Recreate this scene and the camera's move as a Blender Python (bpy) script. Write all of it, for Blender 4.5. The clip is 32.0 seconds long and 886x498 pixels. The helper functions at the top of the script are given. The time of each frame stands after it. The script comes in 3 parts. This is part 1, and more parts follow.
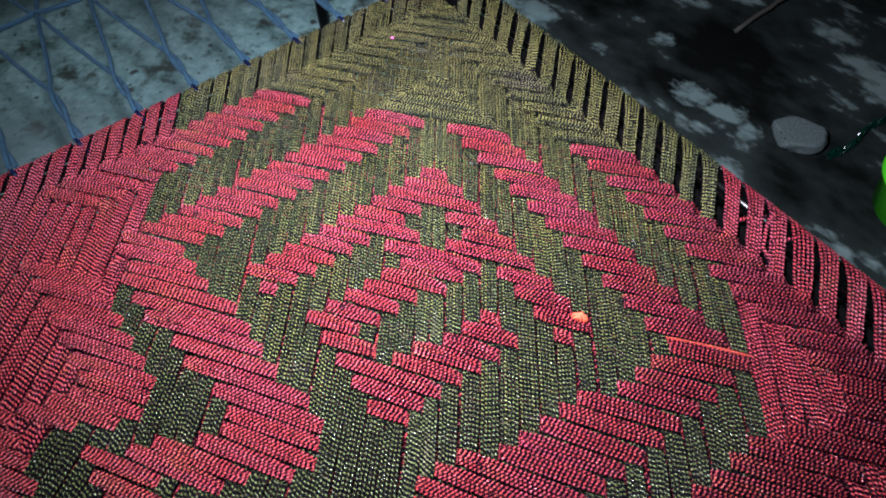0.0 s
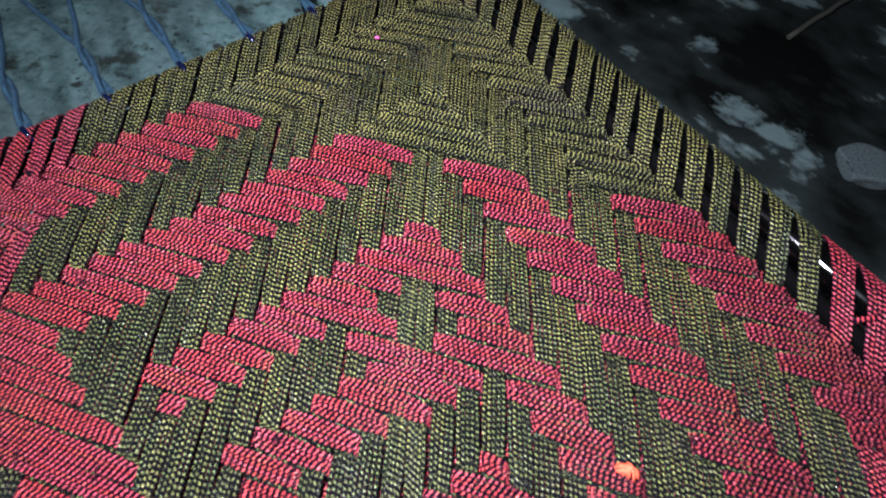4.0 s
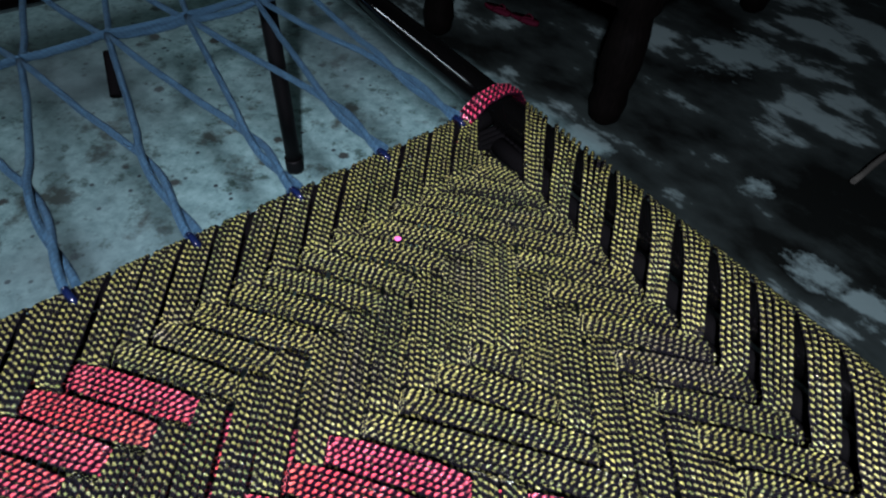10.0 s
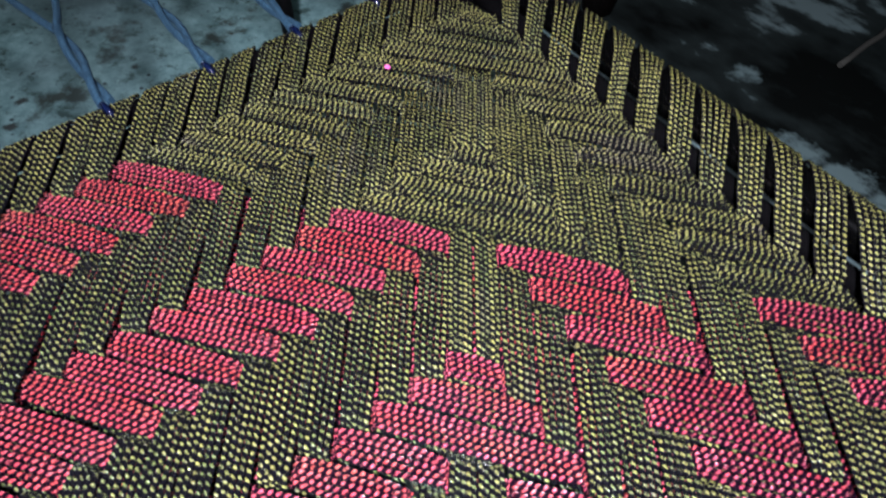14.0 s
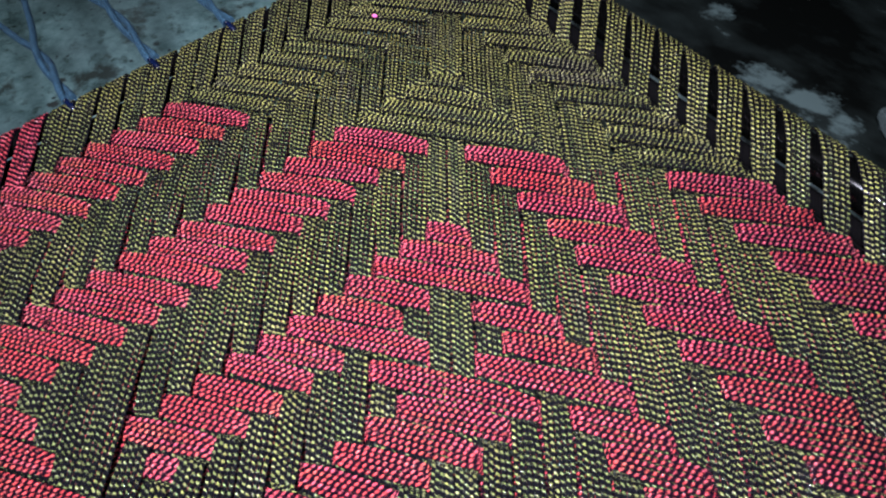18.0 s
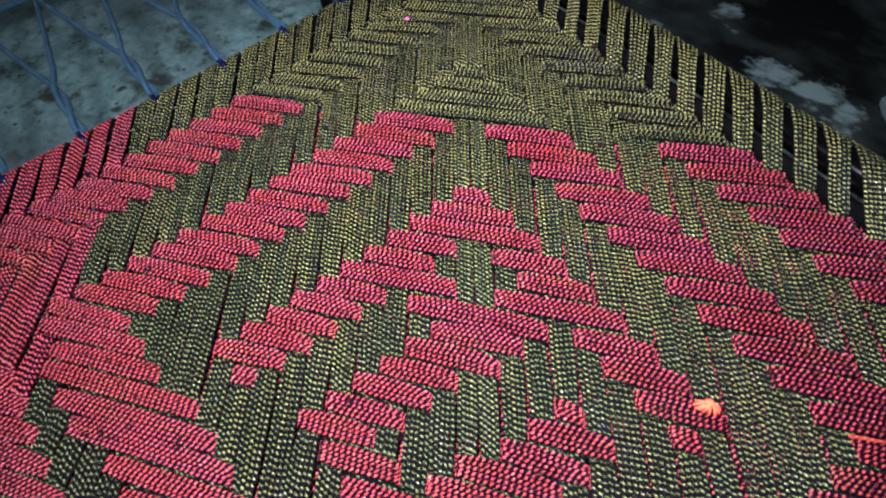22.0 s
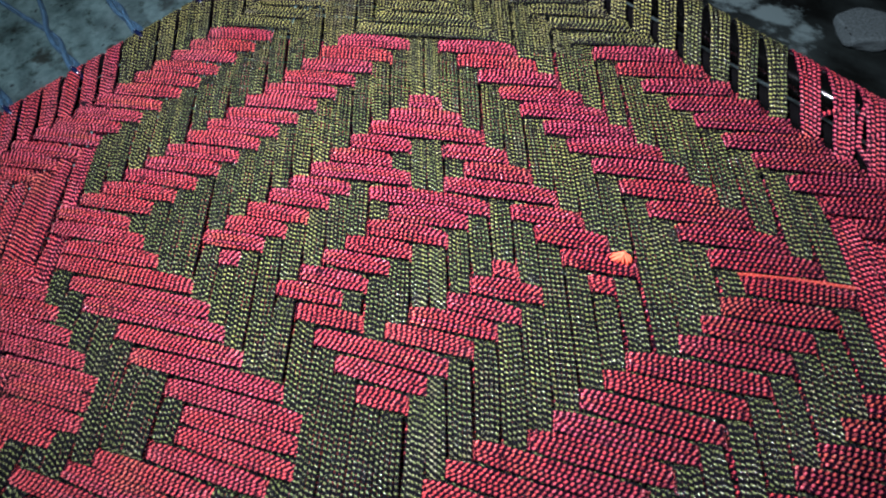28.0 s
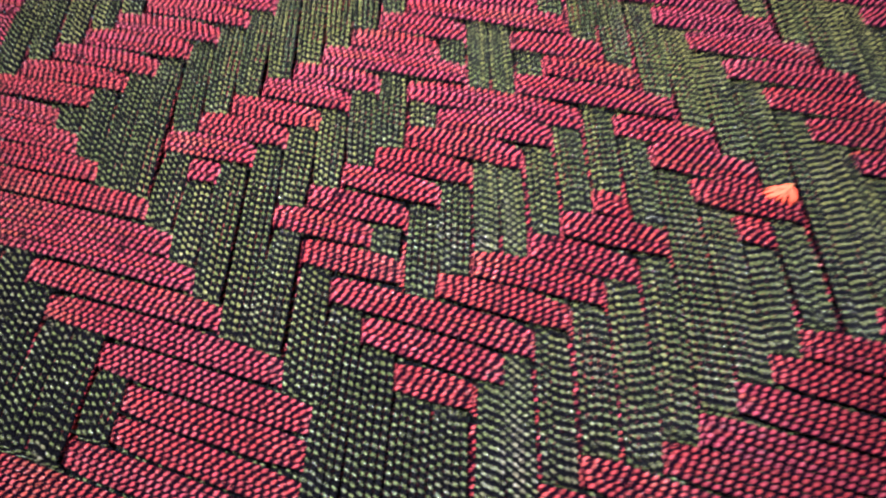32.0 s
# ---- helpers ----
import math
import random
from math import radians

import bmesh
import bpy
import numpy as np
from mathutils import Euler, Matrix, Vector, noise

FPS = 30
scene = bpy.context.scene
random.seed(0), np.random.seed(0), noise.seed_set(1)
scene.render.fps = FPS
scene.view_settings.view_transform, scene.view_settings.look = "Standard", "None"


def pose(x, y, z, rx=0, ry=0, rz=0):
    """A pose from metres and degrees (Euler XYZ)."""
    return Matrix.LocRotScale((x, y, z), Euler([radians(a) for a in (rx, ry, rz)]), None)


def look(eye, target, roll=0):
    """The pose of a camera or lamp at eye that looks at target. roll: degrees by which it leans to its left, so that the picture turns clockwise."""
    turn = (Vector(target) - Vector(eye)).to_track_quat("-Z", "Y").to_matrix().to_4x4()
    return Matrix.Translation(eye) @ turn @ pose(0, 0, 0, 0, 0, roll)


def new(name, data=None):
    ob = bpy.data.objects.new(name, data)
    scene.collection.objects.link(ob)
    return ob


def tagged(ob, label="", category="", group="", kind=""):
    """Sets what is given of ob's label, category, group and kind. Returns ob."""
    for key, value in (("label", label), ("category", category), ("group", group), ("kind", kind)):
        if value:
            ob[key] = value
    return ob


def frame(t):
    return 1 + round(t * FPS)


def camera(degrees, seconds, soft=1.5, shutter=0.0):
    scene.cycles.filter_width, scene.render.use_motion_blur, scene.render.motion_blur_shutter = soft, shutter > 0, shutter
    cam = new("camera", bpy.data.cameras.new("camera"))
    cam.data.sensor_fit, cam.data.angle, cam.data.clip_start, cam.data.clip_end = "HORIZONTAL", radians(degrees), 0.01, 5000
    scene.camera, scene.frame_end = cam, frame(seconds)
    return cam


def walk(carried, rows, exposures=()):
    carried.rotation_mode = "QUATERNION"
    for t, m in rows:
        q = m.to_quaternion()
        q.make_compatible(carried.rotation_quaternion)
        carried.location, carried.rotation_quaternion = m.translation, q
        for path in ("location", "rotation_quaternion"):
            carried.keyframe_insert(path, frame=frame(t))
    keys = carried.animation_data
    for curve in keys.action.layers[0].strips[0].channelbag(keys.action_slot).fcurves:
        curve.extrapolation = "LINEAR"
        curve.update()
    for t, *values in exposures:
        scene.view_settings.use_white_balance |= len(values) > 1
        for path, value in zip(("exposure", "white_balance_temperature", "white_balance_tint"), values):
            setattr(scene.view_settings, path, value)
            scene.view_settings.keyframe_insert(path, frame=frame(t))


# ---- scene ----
cam = camera(75.26, 32.0, soft=2.1, shutter=0.5)
PATH = [
    (0, pose(0.1451, -0.5929, 1.0012, 33.40, -0.27, 13.21)),
    (0.5, pose(0.1461, -0.5889, 1.0008, 33.05, -0.43, 13.20)),
    (1, pose(0.1484, -0.5822, 0.9969, 33.25, -0.99, 13.04)),
    (1.5, pose(0.1442, -0.5684, 0.9904, 33.19, -1.37, 13.09)),
    (2, pose(0.1484, -0.5550, 0.9810, 32.51, -1.10, 13.40)),
    (2.5, pose(0.1412, -0.5324, 0.9712, 32.46, -0.23, 14.19)),
    (3, pose(0.1324, -0.4981, 0.9440, 32.61, 0.31, 14.26)),
    (3.5, pose(0.1259, -0.4464, 0.9078, 31.88, 0.04, 14.52)),
    (5.5, pose(0.0410, -0.2934, 0.7576, 36.48, -5.05, 15.46)),
    (6, pose(0.0286, -0.2587, 0.7255, 35.78, -4.17, 15.29)),
    (6.5, pose(0.0240, -0.2154, 0.7270, 36.42, -3.23, 14.84)),
    (7, pose(0.0053, -0.1696, 0.7231, 38.57, -2.73, 13.92)),
    (7.5, pose(-0.0095, -0.1235, 0.7143, 40.02, -4.22, 13.29)),
    (8, pose(-0.0286, -0.0922, 0.7328, 42.11, -3.89, 13.48)),
    (8.5, pose(-0.0292, -0.0827, 0.7417, 42.37, -4.08, 13.61)),
    (9, pose(-0.0242, -0.0942, 0.7450, 41.72, -3.32, 13.49)),
    (9.5, pose(-0.0249, -0.1133, 0.7417, 41.20, -3.42, 13.68)),
    (10, pose(-0.0250, -0.1300, 0.7503, 41.32, -3.41, 13.81)),
    (10.5, pose(-0.0158, -0.1529, 0.7544, 40.69, -3.06, 13.83)),
    (11, pose(-0.0096, -0.1693, 0.7496, 39.88, -3.66, 14.00)),
    (11.5, pose(-0.0057, -0.1816, 0.7505, 39.20, -3.03, 13.97)),
    (12, pose(-0.0010, -0.1960, 0.7567, 37.89, -2.54, 14.29)),
    (12.5, pose(0.0029, -0.2049, 0.7641, 38.15, -3.15, 14.34)),
    (13, pose(0.0079, -0.2257, 0.7613, 37.55, -3.07, 14.60)),
    (13.5, pose(0.0124, -0.2385, 0.7584, 37.06, -2.55, 14.29)),
    (14, pose(0.0228, -0.2455, 0.7385, 35.46, -1.94, 13.27)),
    (14.5, pose(0.0277, -0.2564, 0.7191, 33.23, -1.50, 12.55)),
    (15, pose(0.0298, -0.2710, 0.7096, 33.19, -0.71, 12.20)),
    (15.5, pose(0.0337, -0.2798, 0.7140, 32.27, -0.64, 12.51)),
    (17.5, pose(0.0695, -0.3419, 0.7887, 32.87, 1.14, 12.11)),
    (18, pose(0.0776, -0.3570, 0.7979, 32.77, 1.39, 11.54)),
    (18.5, pose(0.0845, -0.3684, 0.8080, 32.65, 1.74, 11.88)),
    (19, pose(0.0805, -0.3783, 0.8160, 32.88, 1.98, 11.79)),
    (19.5, pose(0.0885, -0.3823, 0.8188, 32.53, 2.67, 11.15)),
    (20, pose(0.0903, -0.3939, 0.8180, 32.16, 2.47, 11.14)),
    (20.5, pose(0.0888, -0.4118, 0.8299, 33.11, 3.02, 11.80)),
    (21, pose(0.0979, -0.4224, 0.8380, 33.48, 3.06, 12.22)),
    (21.5, pose(0.0988, -0.4305, 0.8489, 33.77, 3.26, 12.53)),
    (22, pose(0.0977, -0.4431, 0.8477, 33.72, 3.81, 12.58)),
    (22.5, pose(0.1108, -0.4478, 0.8438, 33.61, 3.78, 11.96)),
    (23, pose(0.1215, -0.4517, 0.8465, 33.61, 4.67, 11.91)),
    (23.5, pose(0.1311, -0.4578, 0.8416, 33.14, 3.89, 11.57)),
    (24, pose(0.1417, -0.4708, 0.8356, 32.06, 4.12, 10.56)),
    (24.5, pose(0.1464, -0.4765, 0.8327, 31.73, 3.58, 10.71)),
    (25, pose(0.1507, -0.4841, 0.8309, 31.48, 3.53, 10.92)),
    (25.5, pose(0.1560, -0.4931, 0.8312, 30.66, 3.87, 11.08)),
    (27.5, pose(0.1667, -0.5284, 0.8521, 30.80, 4.61, 11.38)),
    (28, pose(0.1655, -0.5339, 0.8670, 30.29, 5.55, 10.51)),
    (28.5, pose(0.1663, -0.5367, 0.8793, 31.87, 5.90, 9.88)),
    (29, pose(0.1735, -0.5410, 0.8868, 33.22, 6.16, 10.14)),
    (29.5, pose(0.1723, -0.5419, 0.8926, 33.22, 6.92, 10.66)),
    (30, pose(0.1771, -0.5309, 0.8840, 32.84, 6.49, 10.16)),
    (30.5, pose(0.1809, -0.5174, 0.8552, 31.63, 3.51, 11.88)),
    (31, pose(0.1690, -0.4861, 0.8168, 29.85, 2.10, 13.36)),
    (31.5, pose(0.1309, -0.4908, 0.7783, 28.80, 2.62, 13.12)),
    (32, pose(0.0795, -0.4944, 0.7160, 27.35, 2.05, 11.59)),
]
walk(cam, PATH, [(0, -0.14), (3, -0.25), (6, -0.36), (9, -0.18), (13, -0.28), (18, -0.33), (23, -0.28), (29, -0.21), (32, -0.40)])

# ---- world and light ----
H = 0.41            # height of the woven surface over the floor
S = 0.022           # pitch of the woven bands
LAMP = (0.01, -0.42, 1.00)       # a small torch held over the cot

world = bpy.data.worlds.new("night_room")
scene.world = world
world.use_nodes = True
world.node_tree.nodes["Background"].inputs[0].default_value = (0.30, 0.42, 0.60, 1)
world.node_tree.nodes["Background"].inputs[1].default_value = 0.004

lamp = new("torch_light", bpy.data.lights.new("torch_light", "AREA"))
lamp.matrix_world = look(LAMP, (0.07, -0.03, H))
lamp.data.shape = "DISK"
lamp.data.size = 0.07
lamp.data.spread = 2.3
lamp.data.energy = 26.5
lamp.data.color = (0.955, 0.97, 1.17)

# a faint bluish gleam from an opening in the far wall, mirrored in the bare rail
gleam = new("opening_light", bpy.data.lights.new("opening_light", "AREA"))
gleam.matrix_world = look((-3.05, 1.15, 1.62), (-0.3, 0.5, 0.41), -50)
gleam.data.shape = "RECTANGLE"
gleam.data.size, gleam.data.size_y = 0.16, 1.9
gleam.data.energy = 15.0
gleam.data.color = (0.75, 0.9, 1.0)


# ---- materials ----
def material(name, rough=0.6, metal=0.0, base=(0.5, 0.5, 0.5)):
    m = bpy.data.materials.new(name)
    m.use_nodes = True
    n = m.node_tree.nodes
    b = n["Principled BSDF"]
    b.inputs["Base Color"].default_value = (*base, 1)
    b.inputs["Roughness"].default_value = rough
    b.inputs["Metallic"].default_value = metal
    return m, m.node_tree, b


def node(tree, kind, links=None, **sets):
    n = tree.nodes.new(kind)
    for key, value in sets.items():
        setattr(n, key, value)
    for key, value in (links or {}).items():
        if isinstance(value, bpy.types.NodeSocket):
            tree.links.new(value, n.inputs[key])
        else:
            n.inputs[key].default_value = value
    return n


def ramp(tree, fac, stops):
    n = node(tree, "ShaderNodeValToRGB", {0: fac})
    e = n.color_ramp.elements
    while len(e) < len(stops):
        e.new(0.5)
    for k, (p, c) in zip(e, stops):
        k.position, k.color = p, (*c, 1)
    return n.outputs[0]


def math_node(tree, op, a, b=0.0, c=0.0):
    return node(tree, "ShaderNodeMath", {0: a, 1: b, 2: c}, operation=op).outputs[0]


def mix(tree, fac, a, b, blend="MIX"):
    n = node(tree, "ShaderNodeMix", data_type="RGBA", blend_type=blend)
    for key, value in ((0, fac), (6, a), (7, b)):
        if isinstance(value, bpy.types.NodeSocket):
            tree.links.new(value, n.inputs[key])
        else:
            n.inputs[key].default_value = (*value, 1) if isinstance(value, tuple) else value
    return n.outputs[2]


def cord_material(name, bright, other, bleached, dark, pitch, rough=0.27, fade=0.0, wear=0.70, width=0.10, ior=2.1):
    """Twisted cord: a bright ply and a dark ply wind round each other. The UV map holds metres along and turns round the cord."""
    m, t, b = material(name, rough)
    uv = node(t, "ShaderNodeUVMap").outputs[0]
    sep = node(t, "ShaderNodeSeparateXYZ", {0: uv})
    wob = node(t, "ShaderNodeTexNoise", {"Vector": uv, "Scale": 60.0, "Detail": 1.0}).outputs[0]
    turn = math_node(t, "MULTIPLY_ADD", sep.outputs[1], -1.0, math_node(t, "MULTIPLY", sep.outputs[0], 1.0 / pitch))
    turn = math_node(t, "MULTIPLY_ADD", wob, 0.9, turn)
    ply = math_node(t, "FRACT", turn)
    hump = math_node(t, "ABSOLUTE", math_node(t, "SUBTRACT", ply, 0.5))     # 0 on the crest of the bright ply
    lens = math_node(t, "SINE", math_node(t, "MULTIPLY", sep.outputs[1], 6.2832))
    eye = math_node(t, "MULTIPLY_ADD", lens, -0.24, math_node(t, "ADD", hump, 0.24))   # the ply shows as an oval between its neighbours
    pos = node(t, "ShaderNodeNewGeometry").outputs["Position"]
    big = node(t, "ShaderNodeTexNoise", {"Vector": pos, "Scale": 7.0, "Detail": 3.0}).outputs[0]
    patch = node(t, "ShaderNodeTexNoise", {"Vector": pos, "Scale": 16.0, "Detail": 3.0}).outputs[0]
    fine = node(t, "ShaderNodeTexNoise", {"Vector": pos, "Scale": 420.0, "Detail": 2.0}).outputs[0]
    who = node(t, "ShaderNodeObjectInfo").outputs["Random"]
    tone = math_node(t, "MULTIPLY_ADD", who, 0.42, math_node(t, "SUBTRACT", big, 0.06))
    tone = math_node(t, "MULTIPLY_ADD", node(t, "ShaderNodeSeparateXYZ", {0: pos}).outputs[1], -fade, tone)   # the near end takes more of the other tone
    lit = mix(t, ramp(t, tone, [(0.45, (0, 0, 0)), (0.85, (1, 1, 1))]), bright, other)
    worn = math_node(t, "MULTIPLY_ADD", who, 0.16, patch)
    lit = mix(t, ramp(t, worn, [(wear, (0, 0, 0)), (wear + 0.13, (1, 1, 1))]), lit, bleached)
    lit = mix(t, ramp(t, fine, [(0.45, (0, 0, 0)), (0.75, (1, 1, 1))]), lit, dark)
    grime = node(t, "ShaderNodeTexNoise", {"Vector": pos, "Scale": 48.0, "Detail": 2.0}).outputs[0]
    lit = mix(t, ramp(t, math_node(t, "MULTIPLY_ADD", patch, 0.3, grime), [(0.83, (0, 0, 0)), (0.95, (1, 1, 1))]), lit, dark)
    edge = ramp(t, eye, [(width, (0, 0, 0)), (width + 0.11, (1, 1, 1))])
    t.links.new(mix(t, edge, lit, dark), b.inputs["Base Color"])
    height = math_node(t, "MULTIPLY_ADD", math_node(t, "COSINE", math_node(t, "MULTIPLY", hump, 6.2832)), 1.0, math_node(t, "MULTIPLY", fine, 0.25))
    bump = node(t, "ShaderNodeBump", {"Height": height, "Strength": 1.0, "Distance": 0.0010})
    t.links.new(bump.outputs[0], b.inputs["Normal"])
    t.links.new(ramp(t, eye, [(0.15, (1.0,) * 3), (0.22, (0.0,) * 3)]), b.inputs["Specular IOR Level"])
    b.inputs["IOR"].default_value = ior
    return m


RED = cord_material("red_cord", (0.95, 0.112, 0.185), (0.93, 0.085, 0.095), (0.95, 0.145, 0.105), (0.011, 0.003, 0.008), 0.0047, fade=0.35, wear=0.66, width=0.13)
CRIMSON = cord_material("crimson_cord", (0.62, 0.022, 0.090), (0.55, 0.015, 0.060), (0.66, 0.05, 0.10), (0.010, 0.002, 0.005), 0.0062, ior=1.9)
ORANGE = cord_material("orange_cord", (0.88, 0.17, 0.11), (0.86, 0.15, 0.11), (0.88, 0.22, 0.15), (0.42, 0.05, 0.035), 0.0047)
TUFT, t_, b_ = material("frayed_orange_pink_thread", 0.8, 0.0, (0.72, 0.085, 0.040))
b_.inputs["Specular IOR Level"].default_value = 0.2
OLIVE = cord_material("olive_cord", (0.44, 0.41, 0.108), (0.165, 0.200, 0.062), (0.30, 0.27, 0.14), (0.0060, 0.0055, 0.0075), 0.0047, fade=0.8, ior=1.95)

PIPE, t_, b_ = material("black_enamelled_pipe", 0.16, 0.0, (0.0006, 0.0006, 0.0006))
n_ = node(t_, "ShaderNodeTexNoise", {"Scale": 30.0, "Detail": 4.0})
t_.links.new(ramp(t_, n_.outputs[0], [(0.3, (0.05,) * 3), (0.75, (0.10,) * 3)]), b_.inputs["Roughness"])
b_.inputs["Specular IOR Level"].default_value = 0.5

LEG_PAINT, t_, b_ = material("dull_black_leg_paint", 0.6, 0.0, (0.0012, 0.0012, 0.0014))
b_.inputs["Specular IOR Level"].default_value = 0.12

BLUE, t_, b_ = material("blue_grey_rope", 0.75)
uv_ = node(t_, "ShaderNodeSeparateXYZ", {0: node(t_, "ShaderNodeUVMap").outputs[0]})
n_ = node(t_, "ShaderNodeTexNoise", {"Scale": 150.0, "Detail": 5.0, "Roughness": 0.7})
big_ = node(t_, "ShaderNodeTexNoise", {"Scale": 14.0, "Detail": 2.0})
lay_ = math_node(t_, "SINE", math_node(t_, "MULTIPLY", math_node(t_, "MULTIPLY_ADD", uv_.outputs[1], 3.0, math_node(t_, "MULTIPLY", uv_.outputs[0], 170.0)), 6.2832))
tone_ = math_node(t_, "MULTIPLY_ADD", lay_, 0.05, math_node(t_, "MULTIPLY_ADD", big_.outputs[0], 0.5, math_node(t_, "MULTIPLY", n_.outputs[0], 0.6)))
t_.links.new(ramp(t_, tone_, [(0.32, (0.006, 0.026, 0.048)), (0.72, (0.036, 0.092, 0.140))]), b_.inputs["Base Color"])
b_.inputs["Specular IOR Level"].default_value = 0.15
h_ = math_node(t_, "MULTIPLY_ADD", lay_, 0.25, math_node(t_, "MULTIPLY", n_.outputs[0], 2.4))
t_.links.new(node(t_, "ShaderNodeBump", {"Height": h_, "Strength": 0.9, "Distance": 0.0022}).outputs[0], b_.inputs["Normal"])

PINK, t_, b_ = material("pink_thread", 0.6, 0.0, (0.50, 0.06, 0.22))
# rope end and end cord, and the black fillers standing for shade in gaps
ROPE_AND_GAP_SHADE, t_, b_ = material("dark_rope_and_gap_shade", 0.9, 0.0, (0.0014, 0.0013, 0.0014))
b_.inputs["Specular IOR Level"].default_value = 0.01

NYLON, t_, b_ = material("deep_blue_nylon", 0.12, 0.0, (0.002, 0.004, 0.016))

FLOOR, t_, b_ = material("stained_concrete", 0.8)
b_.inputs["Specular IOR Level"].default_value = 0.06
pos_ = node(t_, "ShaderNodeNewGeometry").outputs["Position"]
side_ = node(t_, "ShaderNodeVectorMath", {0: pos_, 1: (0.606, 0.796, 0.0)}, operation="DOT_PRODUCT").outputs["Value"]
wide_ = node(t_, "ShaderNodeTexNoise", {"Vector": pos_, "Scale": 2.2, "Detail": 3.0})
a_ = node(t_, "ShaderNodeTexNoise", {"Vector": pos_, "Scale": 10.0, "Detail": 6.0, "Roughness": 0.62})
c_ = node(t_, "ShaderNodeTexNoise", {"Vector": pos_, "Scale": 34.0, "Detail": 6.0, "Roughness": 0.7})
down_ = node(t_, "ShaderNodeVectorMath", {0: pos_, 1: (0.796, -0.606, 0.0)}, operation="DOT_PRODUCT").outputs["Value"]
along_ = node(t_, "ShaderNodeCombineXYZ", {0: down_, 1: math_node(t_, "MULTIPLY", side_, 1.9)}).outputs[0]      # scuffs run with the side rail
d_ = node(t_, "ShaderNodeTexNoise", {"Vector": along_, "Scale": 5.5, "Detail": 8.0, "Roughness": 0.64})
m_ = node(t_, "ShaderNodeTexNoise", {"Vector": pos_, "Scale": 1.9, "Detail": 4.0, "Roughness": 0.55})
pale_ = mix(t_, ramp(t_, c_.outputs[0], [(0.35, (0, 0, 0)), (0.65, (1, 1, 1))]), (0.100, 0.182, 0.180), (0.205, 0.335, 0.328))
blot_ = node(t_, "ShaderNodeTexNoise", {"Vector": pos_, "Scale": 24.0, "Detail": 8.0, "Roughness": 0.72})
pale_ = mix(t_, ramp(t_, blot_.outputs[0], [(0.53, (0, 0, 0)), (0.64, (1, 1, 1))]), pale_, (0.042, 0.075, 0.066))
pale_ = mix(t_, ramp(t_, a_.outputs[0], [(0.57, (0, 0, 0)), (0.66, (1, 1, 1))]), pale_, (0.045, 0.06, 0.052))
spot_ = node(t_, "ShaderNodeTexVoronoi", {"Vector": pos_, "Scale": 11.0, "Randomness": 1.0})
pale_ = mix(t_, ramp(t_, math_node(t_, "MULTIPLY_ADD", c_.outputs[0], 0.35, spot_.outputs["Distance"]), [(0.26, (1, 1, 1)), (0.33, (0, 0, 0))]), pale_, (0.035, 0.042, 0.038))
dots_ = node(t_, "ShaderNodeTexVoronoi", {"Vector": pos_, "Scale": 27.0, "Randomness": 1.0})
pale_ = mix(t_, ramp(t_, math_node(t_, "MULTIPLY_ADD", a_.outputs[0], 0.5, dots_.outputs["Distance"]), [(0.31, (1, 1, 1)), (0.38, (0, 0, 0))]), pale_, (0.030, 0.042, 0.045))
pale_ = mix(t_, ramp(t_, wide_.outputs[0], [(0.45, (0, 0, 0)), (0.75, (1, 1, 1))]), pale_, (0.10, 0.14, 0.145))
scuff_ = math_node(t_, "MULTIPLY_ADD", math_node(t_, "SUBTRACT", m_.outputs[0], 0.5), 1.25, d_.outputs[0])
# no scuffs under the cot, where the dark colour stands for shade
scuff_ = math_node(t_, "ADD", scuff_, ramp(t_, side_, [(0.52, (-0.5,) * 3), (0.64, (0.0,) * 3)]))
mud_and_shade_ = mix(t_, ramp(t_, math_node(t_, "MULTIPLY_ADD", d_.outputs[0], 0.5, m_.outputs[0]), [(0.62, (0, 0, 0)), (0.90, (1, 1, 1))]), (0.0016, 0.0023, 0.0019), (0.022, 0.031, 0.029))
damp_and_shade_ = mix(t_, ramp(t_, scuff_, [(0.56, (0, 0, 0)), (0.66, (1, 1, 1))]), mud_and_shade_, (0.105, 0.146, 0.142))
# chalky spills beyond the side rail
ragged_ = math_node(t_, "MULTIPLY_ADD", c_.outputs[0], 1.6, math_node(t_, "MULTIPLY_ADD", d_.outputs[0], 4.2, -2.75))
spill_ = 0.0
for x, y, r in ((0.40, 1.40, 0.10), (0.50, 1.44, 0.10), (0.075, 0.917, 0.055), (0.53, 0.655, 0.055), (0.58, 0.600, 0.065), (0.64, 0.545, 0.050), (0.42, 0.860, 0.045)):
    far_ = node(t_, "ShaderNodeVectorMath", {0: pos_, 1: (x, y, 0.0)}, operation="DISTANCE").outputs["Value"]
    spill_ = math_node(t_, "MAXIMUM", ramp(t_, math_node(t_, "MULTIPLY_ADD", far_, 1.0 / r, ragged_), [(0.45, (1, 1, 1)), (1.05, (0, 0, 0))]), spill_)
damp_and_shade_ = mix(t_, spill_, damp_and_shade_, (0.088, 0.126, 0.123))
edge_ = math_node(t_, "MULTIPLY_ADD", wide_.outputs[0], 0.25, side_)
# dark beyond the side rail; the second ramp paints the cot's shade underneath
wet_and_shade_ = math_node(t_, "MAXIMUM", ramp(t_, edge_, [(0.80, (0, 0, 0)), (0.91, (1, 1, 1))]), ramp(t_, math_node(t_, "MULTIPLY_ADD", a_.outputs[0], 0.10, math_node(t_, "ADD", down_, 0.8)), [(0.33, (0, 0, 0)), (0.43, (1, 1, 1))]))
